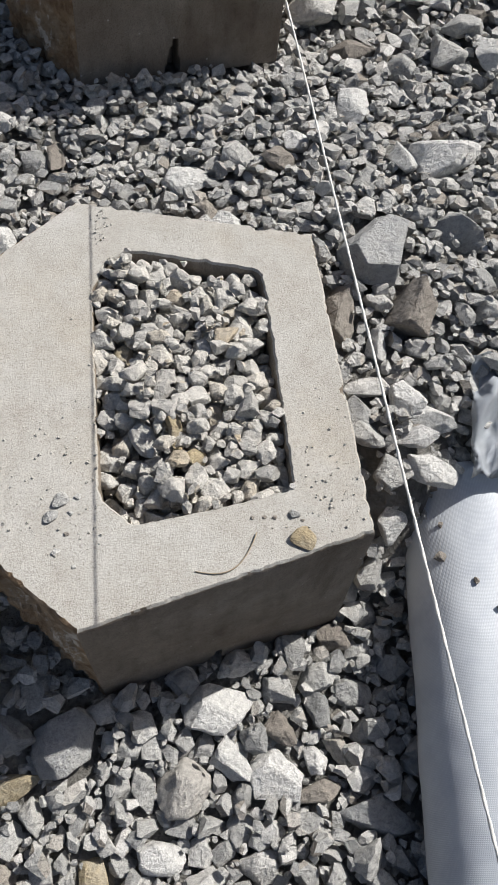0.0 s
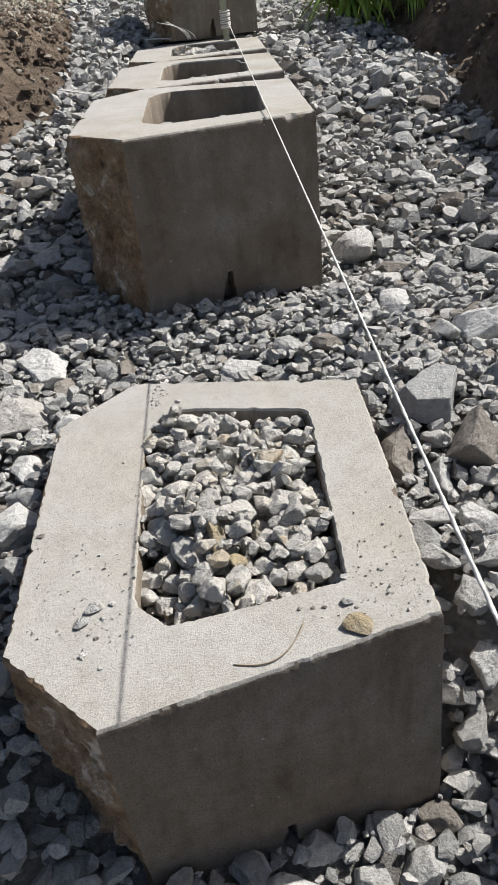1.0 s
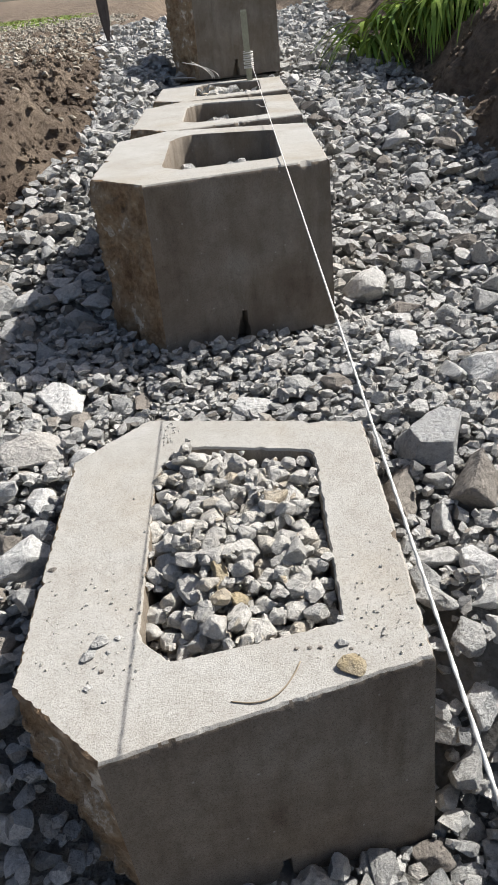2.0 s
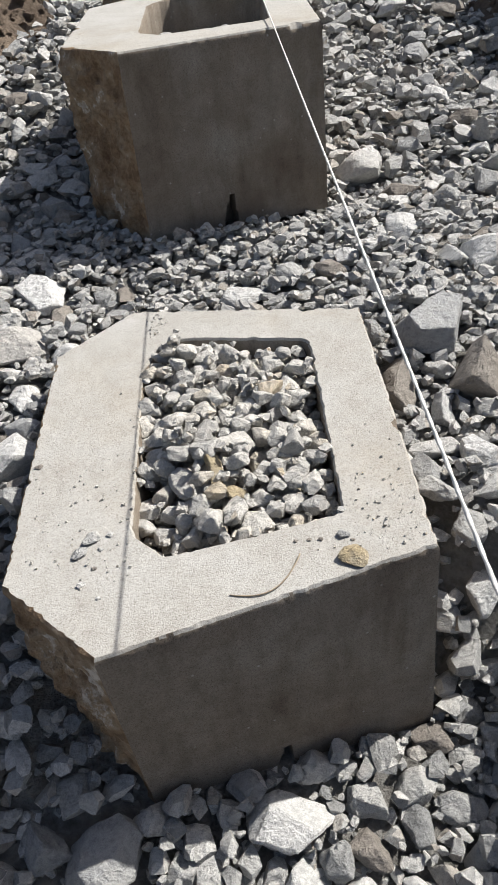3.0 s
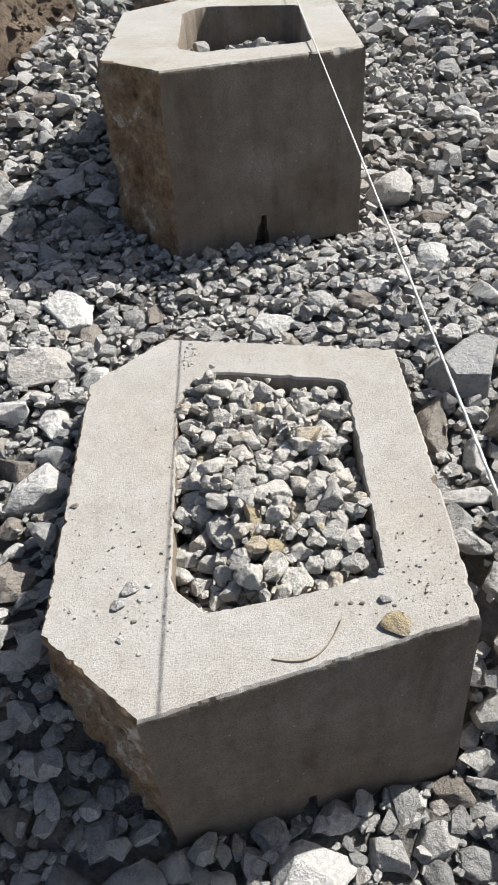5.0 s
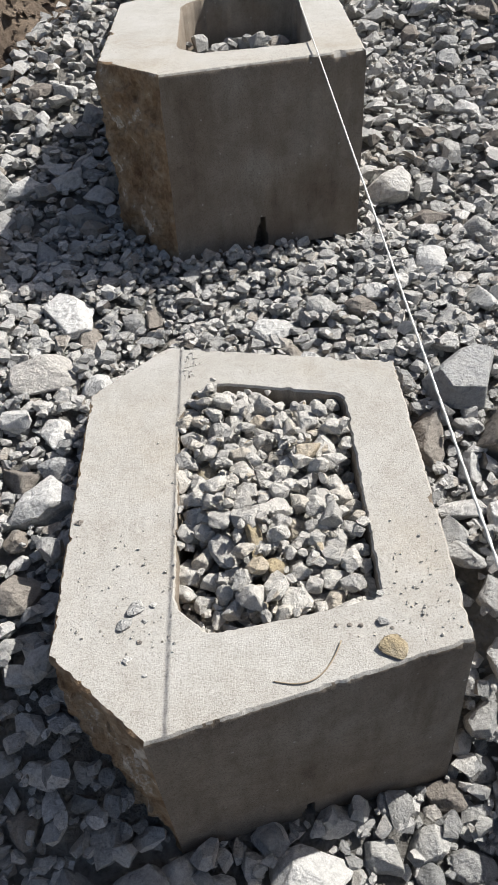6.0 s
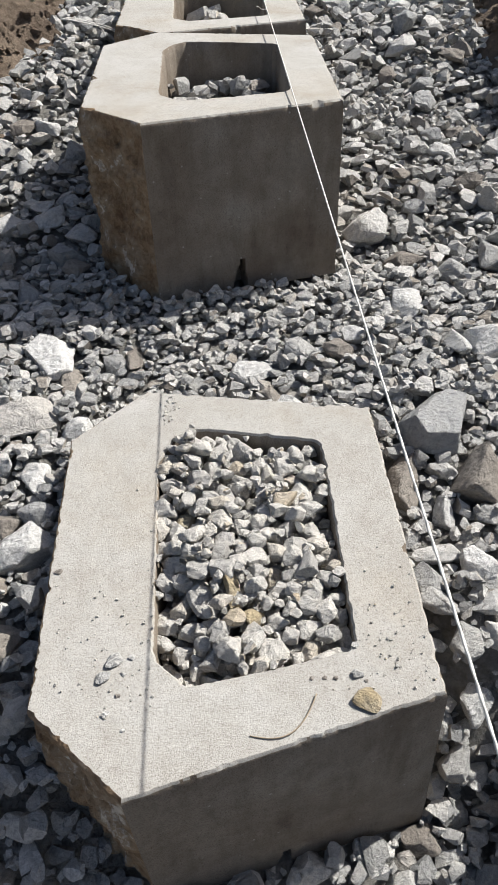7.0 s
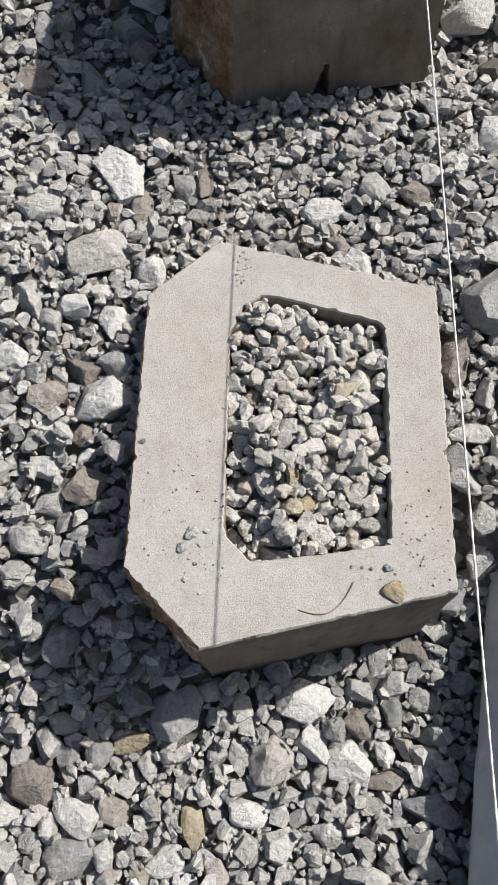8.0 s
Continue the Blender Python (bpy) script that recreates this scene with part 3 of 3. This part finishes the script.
# a loose top layer that lies on the others
heap.taken = kept_clear
for low, high, tries in ((0.055, 0.075, 260), (0.035, 0.055, 1500), (0.022, 0.035, 2500)):
    for _ in range(tries):
        x, y, size = rng.uniform(-0.8, 1.1), rng.uniform(-0.75, 1.5), rng.uniform(low, high)
        if (y > 0.85 and size > 0.05) or not bed_of(x, y) or not heap.clear(x, y, size * 0.55) or in_block(x, y, size * 0.4):
            continue
        heap.mark(x, y, size * 0.55)
        drop_stone(x, y, size, 0.25, 0.25, single if size > 0.045 else None)

single.sort(key=lambda q: -abs(np.linalg.det(q[1])))
spare = 300 - len(marked)
loose += single[spare:]
WORN_TONED = {}


def near_stone(k, m, co, mat, parent, label=""):
    """A stone of its own on the mesh that its kind and tone share."""
    if (k, mat.name) not in WORN_TONED:
        me = WORN[k].copy()
        me.materials.append(mat)
        WORN_TONED[k, mat.name] = me
    ob = part("stone", WORN_TONED[k, mat.name], mat, parent, label, 33)
    ob.matrix_basis = Matrix.Translation(co) @ Matrix(m).to_4x4()
    return ob


for k, m, co, tone in marked:
    near_stone(k, m, co, TONES[tone], ground)
for k, m, co in single[:spare]:
    near_stone(k, m, co, STONE, ground)
joined("gravel", loose, STONE, ground, "loose crushed grey stone of mixed sizes")


# ---- gravel in the block cores ----
def core_fill(m, depth, low, high, count, mat, label, chosen=(), alone=0):
    bed = Heap(0.0, 0.45, 0.1, 0.85, 0.006, lambda x, y: depth - 0.07 - 0.03 * smooth(0.55, 0.75, y) * smooth(0.15, 0.35, x))
    made, inv = [], m.inverted()
    pool = [(p, q, size, size * rng.uniform(0.65, 0.95), None, None) for p, q, size in zip(rng.uniform(0.02, 0.38, count * 2), rng.uniform(0.16, 0.79, count * 2), rng.uniform(low, low * 1.7, count * 2))]
    for x, y, length, wide, yaw, tone in chosen:
        p = inv @ Vector((x, y, m.translation.z))
        pool.append((p.x, p.y, length, wide, radians(yaw), TONES[tone] if tone else mat))
    for a, b in ((0.6, 1), (0.3, 0.6), (0.1, 0.35), (0, 0.1)):
        pool += [(p, q, low + (high - low) * f, (low + (high - low) * f) * rng.uniform(0.65, 0.95), 9, None)
                 for p, q, f in zip(rng.uniform(0.02, 0.38, count), rng.uniform(0.16, 0.79, count), rng.uniform(a, b, count))]
    for x, y, size, wide, yaw, tone in pool:
        if tone is None and not inside(grown(PIT, -size * (0.27 if x > 0.25 and y > 0.25 else 0.19)), x, y):
            continue
        if yaw is not None:
            if not bed.clear(x, y, size * 0.34 if tone is None else 0.0):
                continue
            bed.mark(x, y, (size + wide) * 0.19)
        thick = wide * rng.uniform(0.6, 0.9)
        z = bed.drop(x, y, size, thick, 0.25 if tone is None else 0.5)
        t = turn(rng.uniform(0, 6.283) if tone is None else yaw, rng.normal(0, 0.22), rng.normal(0, 0.22)) @ np.diag((size, wide, thick))
        made.append((k := int(rng.integers(30)), t, np.array((x, y, z)), tone or mat, size + (1 if tone else 0)))
    cells = [bed.h[b, a] for a in range(bed.nx) for b in range(bed.ny) if inside(grown(PIT, -0.02), bed.x0 + bed.cell * a, bed.y0 + bed.cell * b)]
    settle = depth - float(np.quantile(cells, 0.6))
    for q in made:
        q[2][2] += settle
    made.sort(key=lambda q: -q[4])
    fill = joined("gravel_fill", [q[:3] for q in made[alone:]], mat, None, label)
    fill.matrix_world = m
    tagged(fill, category="gravel")
    for k, t, co, tone, _ in made[:alone]:
        near_stone(k, t, co, tone, fill)


PIT_STONES_A = [(0.097, 0.53, 0.048, 0.048, 32, 2), (0.209, 0.285, 0.047, 0.042, -1, 2), (0.179, 0.331, 0.077, 0.027, -77, 2), (0.329, 0.557, 0.087, 0.065, 60, 0), (0.247, 0.526, 0.077, 0.04, -79, 1), (0.141, 0.188, 0.067, 0.054, -1, 1), (0.173, 0.173, 0.04, 0.028, -72, 0), (0.074, 0.429, 0.051, 0.04, -62, 0), (0.126, 0.334, 0.072, 0.05, -62, 0), (0.316, 0.33, 0.063, 0.046, 40, 0), (0.234, 0.226, 0.057, 0.046, -1, 0)]
core_fill(BLOCK_POSES[0], 0.008, 0.017, 0.053, 2200, FILL, "pale grey gravel filling the block core to the brim", PIT_STONES_A, 290)
core_fill(BLOCK_POSES[1], -0.13, 0.03, 0.085, 500, STONE, "grey rubble lying deep in the block core", (), 25)
core_fill(BLOCK_POSES[2], -0.1, 0.03, 0.1, 300, FILL, "grey rubble lying deep in the block core")
core_fill(BLOCK_POSES[3], -0.03, 0.03, 0.09, 300, FILL, "pale rubble near the top of the block core")


# ---- string line ----
def cord(bm, pts, radius, twist=0.0, sides=8):
    rings = []
    for k, p in enumerate(pts):
        d = (pts[min(k + 1, len(pts) - 1)] - pts[max(k - 1, 0)]).normalized()
        u = d.orthogonal().normalized() if not rings else (u - d * u.dot(d)).normalized()
        w = d.cross(u)
        ring = []
        for j in range(sides):
            a = 2 * math.pi * j / sides
            r = radius * (1 + 0.22 * math.cos(2 * a + twist * k)) if twist else radius
            ring.append(bm.verts.new(p + (u * math.cos(a) + w * math.sin(a)) * r))
        rings.append(ring)
    for a, b in zip(rings, rings[1:]):
        for j in range(sides):
            bm.faces.new((a[j], a[(j + 1) % sides], b[(j + 1) % sides], b[j]))
    bm.faces.new(rings[0][::-1])
    bm.faces.new(rings[-1])


def line_at(y):
    return Vector((0.387 + 0.0254 * y, y, 0.44 + 0.04 * y))


bm = bmesh.new()
cord(bm, [line_at(-2.2 + 0.004 * k) for k in range(1585)], 0.0016, 0.9)
line = tagged(part("string_line", bm, STRING, flat=False), "white twisted string pulled taut above the blocks", "string")


# ---- stake, cord and tools at the far end ----
def rod(bm, a, b, half_a, half_b, sides=4, spin=0.785):
    """A tapered bar from a to b."""
    a, b = Vector(a), Vector(b)
    d = (b - a).normalized()
    u = (Vector((1, 0, 0)) - d * d.x).normalized()
    w = d.cross(u)
    rings = [[bm.verts.new(p + (u * math.cos(spin + 6.2832 * j / sides) + w * math.sin(spin + 6.2832 * j / sides)) * r) for j in range(sides)]
             for p, r in ((a, half_a), (b - d * half_b * 0.4, half_b), (b, half_b * 0.75))]
    for p, q in zip(rings, rings[1:]):
        for j in range(sides):
            bm.faces.new((p[j], p[(j + 1) % sides], q[(j + 1) % sides], q[j]))
    bm.faces.new(rings[0][::-1])
    bm.faces.new(rings[-1])


END = line_at(4.13)
bm = bmesh.new()
rod(bm, (END.x - 0.012, END.y + 0.02, 0.3), (END.x - 0.022, END.y + 0.02, END.z + 0.27), 0.022, 0.024)
stake = tagged(part("wooden_stake", bm, WOOD), "weathered square wooden stake wound with white string", "stake")
bm = bmesh.new()
turns = [Vector((END.x - 0.014 + 0.027 * math.cos(0.5 * k), END.y + 0.02 + 0.027 * math.sin(0.5 * k), END.z - 0.03 + 0.00042 * k + 0.005 * math.sin(0.13 * k))) for k in range(210)]
cord(bm, turns, 0.0028)
part("string_winding", bm, STRING, stake, "white string wound round the stake", False)


def coil(name, centre, radius, rise_by, loops, label):
    bm = bmesh.new()
    pts = []
    for k in range(int(loops * 30)):
        a = k * 6.283 / 30
        r = radius * (1 + 0.35 * math.sin(a * 0.37 + centre[0] * 5))
        pts.append(Vector((centre[0] + r * math.cos(a) * 1.3, centre[1] + 0.3 * r * math.sin(a * 1.1), centre[2] + abs(rise_by * math.sin(a * 0.5)) + 0.004)))
    cord(bm, pts, 0.0018, 0, 6)
    return tagged(part(name, bm, STRING, flat=False), label, "cord")


coil("loose_cord", (0.2, 4.2, 0.538), 0.06, 0.1, 2.4, "loose curled cord lying on the block top")
coil("loose_cord", (0.1, 4.3, 0.538), 0.05, 0.02, 1.6, "loose curled cord lying on the block top")
coil("loose_cord", (-0.2, 2.75, 0.42), 0.06, 0.07, 1.8, "tangled pale cord lying on stones beside the blocks")
bm = bmesh.new()
p = line_at(2.45)
cord(bm, [p + Vector((-0.002 * k, -0.0006 * k, 0.002 * math.sin(k * 0.5) + 0.0008 * k)) for k in range(20)], 0.0012, 0, 6)
part("frayed_end", bm, STRING, line, "short frayed string end", False)

# dark pointed blade stuck in the path
bm = bmesh.new()
prof = [(0.0, 0.012), (0.05, 0.022), (0.13, 0.034), (0.22, 0.04), (0.34, 0.043), (0.6, 0.042)]
rings = []
for h, w in prof:
    rings.append([bm.verts.new((-0.47 + x * w - 0.03 * h, 5.7 + y * w, 0.77 + h)) for x, y in ((-1, 0), (-0.5, -0.22), (0.5, -0.22), (1, 0), (0.5, 0.12), (-0.5, 0.12))])
for a, b in zip(rings, rings[1:]):
    for j in range(6):
        bm.faces.new((a[j], a[(j + 1) % 6], b[(j + 1) % 6], b[j]))
bm.faces.new(rings[0][::-1])
bm.faces.new(rings[-1])
tagged(part("spade_blade", bm, STEEL), "dark narrow spade blade stuck upright in the path", "spade")

# ---- woven sheeting roll half buried at the edge ----
bm = bmesh.new()
uv = bm.loops.layers.uv.new()
a, b = Vector((0.7, -0.385, -0.35)), Vector((0.795, 0.113, -0.345))
axis = (b - a).normalized()
side = Vector((axis.y, -axis.x, 0)).normalized()
rings = []
n_len, n_round = 90, 56
for i in range(n_len + 1):
    f = -1.3 + 2.8 * i / n_len
    c = a + (b - a) * f
    ring = []
    for j in range(n_round):
        ang = 6.2832 * j / n_round
        r = 0.145 * (1 + 0.03 * noise.noise(Vector((f * 3, math.cos(ang) * 1.5, math.sin(ang) * 1.5))) + 0.012 * noise.noise(Vector((f * 14, math.cos(ang) * 4, math.sin(ang) * 4))))
        ring.append(bm.verts.new(c + side * r * math.cos(ang) + Vector((0, 0, 1)) * r * 0.9 * math.sin(ang)))
    rings.append(ring)
for i in range(n_len):
    for j in range(n_round):
        f = bm.faces.new((rings[i][j], rings[i + 1][j], rings[i + 1][(j + 1) % n_round], rings[i][(j + 1) % n_round]))
        for lp, (u, v) in zip(f.loops, ((i, j), (i + 1, j), (i + 1, j + 1), (i, j + 1))):
            lp[uv].uv = (u * 0.0178, v * 0.0163)
bm.faces.new(rings[0])
bm.faces.new(rings[-1][::-1])
bmesh.ops.recalc_face_normals(bm, faces=bm.faces)
roll = tagged(part("fabric_roll", bm, FABRIC, flat=False), "white woven plastic sheeting roll, dusty, half buried in stones", "fabric roll")
bm = bmesh.new()
grid = [[bm.verts.new((0.78 + 0.012 * i + 0.004 * j, 0.3 + 0.016 * j, -0.17 + 0.05 * noise.noise(Vector((i * 0.35, j * 0.25, 3))) + 0.0035 * j)) for i in range(14)] for j in range(18)]
for a, b in zip(grid, grid[1:]):
    for i in range(13):
        bm.faces.new((a[i], a[i + 1], b[i + 1], b[i]))
bmesh.ops.solidify(bm, geom=bm.faces[:], thickness=0.002)
part("loose_flap", bm, FABRIC, roll, "crumpled loose flap of the sheeting", False)

# stones lying on the roll and crumbs on the block
CRUMBS_A = [(-0.021, 0.225, 0.028, 0.023, 20, 0), (-0.036, 0.195, 0.022, 0.02, -1, 0), (0.008, 0.228, 0.011, 0.01, -1, 0), (-0.028, 0.134, 0.013, 0.011, -1, 0), (0.366, 0.112, 0.039, 0.035, -32, 2), (0.357, 0.157, 0.017, 0.015, -1, 0), (0.287, 0.158, 0.007, 0.007, -1, 3), (0.307, 0.157, 0.007, 0.007, -1, 3), (0.323, 0.154, 0.008, 0.007, -1, 3), (-0.13, 0.419, 0.014, 0.012, -1, 3), (-0.001, 0.106, 0.008, 0.006, -1, 0), (0.363, 0.207, 0.013, 0.01, -1, 0), (0.369, 0.144, 0.006, 0.005, -1, 3), (-0.011, 0.163, 0.008, 0.007, -1, 3)]
CRUMBS_B = [(-0.004, 0.199, 0.009, 0.008, -1, 0)]
for n, (x, y, length, wide, yaw, tone) in enumerate(CRUMBS_A + CRUMBS_B):
    k = n % 30
    thick = wide * 0.42
    top = block_top(x, y)
    ob = near_stone(k, turn(radians(yaw), 0.05, 0.05) @ np.diag((length * 1.1, wide * 1.1, thick)), np.array((x, y, top + thick * 0.42)), TONES[tone], None)
    ob.name = "pebble" if length > 0.01 else "crumb"
    tagged(ob, "small tan flat pebble lying on the block top" if tone == 2 else "small grey stone chip lying on the block top", "pebble", "chips on the block")
for n, (x, y, size) in enumerate(((0.7, 0.17, 0.03), (0.745, 0.1, 0.017), (0.685, 0.27, 0.035), (0.73, 0.33, 0.028), (0.72, 0.24, 0.014), (0.77, 0.04, 0.012))):
    off = (x - (0.7 + (y + 0.385) * 0.191)) / 0.145
    ob = near_stone(n + 8, turn(n, 0.1, 0.1) @ np.diag((size, size * 0.8, size * 0.6)), np.array((x, y, -0.345 + 0.13 * math.sqrt(max(0.0, 1 - off * off)) + size * 0.2)), BROWN, None)
    ob.name = "pebble"
    tagged(ob, "small brown stone lying on the white sheeting", "pebble", "stones on the sheeting")
bm = bmesh.new()
stalk = [(0.185 + 0.115 * f - 0.01 * f * f, 0.076 - 0.012 * math.sin(f * 3.0) + 0.055 * f ** 3) for f in [k / 24 for k in range(25)]]
cord(bm, [Vector((x, y, block_top(x, y) + 0.0012 + 0.003 * (x - 0.185) / 0.115)) for x, y in stalk], 0.0011, 0, 6)
tagged(part("straw", bm, STRAW, flat=False), "thin dry curved straw lying on the block top", "straw")


# ---- grass ----
def blade(bm, root, way, length, wide, droop):
    side = Vector((-way[1], way[0], 0)).normalized() * wide
    last = None
    for k in range(7):
        f = k / 6
        p = Vector(root) + Vector((way[0], way[1], 0)) * length * f * 0.75 + Vector((0, 0, 1)) * length * (0.75 * f - droop * f * f)
        w = side * (1 - f) ** 0.6 * (0.6 + 0.8 * f if f < 0.5 else 1.0)
        pair = (bm.verts.new(p - w), bm.verts.new(p + w + Vector((0, 0, wide * 0.4))))
        if last:
            bm.faces.new((last[0], last[1], pair[1], pair[0]))
        last = pair


def tuft(x, y, z, count, length, wide, droop, toward, label):
    bm = bmesh.new()
    for _ in range(count):
        a = rng.normal(toward, 0.9)
        blade(bm, (x + rng.normal(0, 0.05), y + rng.normal(0, 0.05), z - 0.02), (math.cos(a), math.sin(a)), length * rng.uniform(0.5, 1.2), wide * rng.uniform(0.7, 1.3), droop * rng.uniform(0.7, 1.3))
    return tagged(part("grass_clump", bm, GRASS), label, "grass", "grass on the banks")


for k in range(9):
    x, y = 1.3 + 0.085 * k + rng.uniform(-0.04, 0.04), 4.75 - 0.06 * k + rng.uniform(-0.1, 0.1)
    tuft(x, y, float(terrain(np.array(x + 0.12), np.array(y))) + 0.02, 46, 0.46, 0.018, 1.05, -1.7, "long green arching grass hanging over the trench bank")
bm = bmesh.new()
for _ in range(5000):
    x, y = rng.uniform(-7, -1.6), rng.uniform(9.5, 14)
    if y > 10.3 - 0.25 * (x + 1.6) * -1 + rng.normal(0, 0.2) - 0.4:
        a = rng.uniform(0, 6.283)
        blade(bm, (x, y, float(terrain(np.array(x), np.array(y))) - 0.01), (math.cos(a), math.sin(a)), rng.uniform(0.08, 0.2), 0.008, 0.7)
tagged(part("grass", bm, GRASS), "short bright green grass beyond the gravel path", "grass", kind="stuff")

# ---- pale gravel on the path ----
path = []
for _ in range(15000):
    y = 3.0 + 9 * rng.random() ** 1.2
    x = left_foot(y) - 0.12 - 4.0 * rng.random() ** 1.2
    if rng.random() > smooth(4.0, 5.6, y - x * 0.5) + 0.04:
        continue
    size = rng.uniform(0.022, 0.05)
    z = float(terrain(np.array(x), np.array(y)))
    path.append((int(rng.integers(30)), turn(rng.uniform(0, 6.28), rng.normal(0, 0.3), rng.normal(0, 0.3)) @ np.diag((size, size * 0.75, size * 0.55)), np.array((x, y, z + size * 0.12))))
tagged(joined("path_gravel", path, PATH_GRAVEL, None, "pale tan gravel scattered over the earth path"), category="gravel")

# ---- earth clods on the banks ----
clods = []
for _ in range(4200):
    y = rng.uniform(1.2, 5.5)
    left = rng.random() < 0.55
    d = rng.uniform(-0.04, 0.5) if left else rng.uniform(-0.04, 0.6)
    x = float(left_foot(y)) - d if left else float(right_foot(y)) + d
    size = 0.012 + 0.045 * rng.random() ** 3
    clods.append((int(rng.integers(30)), turn(rng.uniform(0, 6.28), rng.normal(0, 0.5), rng.normal(0, 0.5)) @ np.diag((size, size * 0.8, size * 0.7)),
                  np.array((x, y, float(terrain(np.array(x), np.array(y))) + size * 0.1))))
tagged(joined("earth_clods", clods, SOIL, ground, "loose brown earth clods on the trench banks"))

# ---- grit on the sunken block ----
grit = []
for n in range(430):
    if n < 80:
        x, y = 0.065 + rng.normal(0, 0.013), rng.uniform(0.8, 0.9)
    elif n < 270:
        x, y = rng.uniform(-0.13, 0.05), 0.12 + abs(rng.normal(0, 0.2))
    else:
        x, y = 0.42 + rng.normal(0, 0.04), 0.11 + abs(rng.normal(0, 0.12))
    if not inside(grown(FEET[0], -0.015), x, y) or inside([tuple((BLOCK_POSES[0] @ Vector((*q, 0))).xy) for q in PIT], x, y):
        continue
    size = 0.0015 + 0.0042 * rng.random() ** 3
    grit.append((int(rng.integers(30)), turn(rng.uniform(0, 6.28), 0, 0) * size, np.array((x, y, block_top(x, y) + size * 0.2))))
tagged(joined("grit", grit, FILL, None, "fine brown grit scattered on the block top"), category="grit")
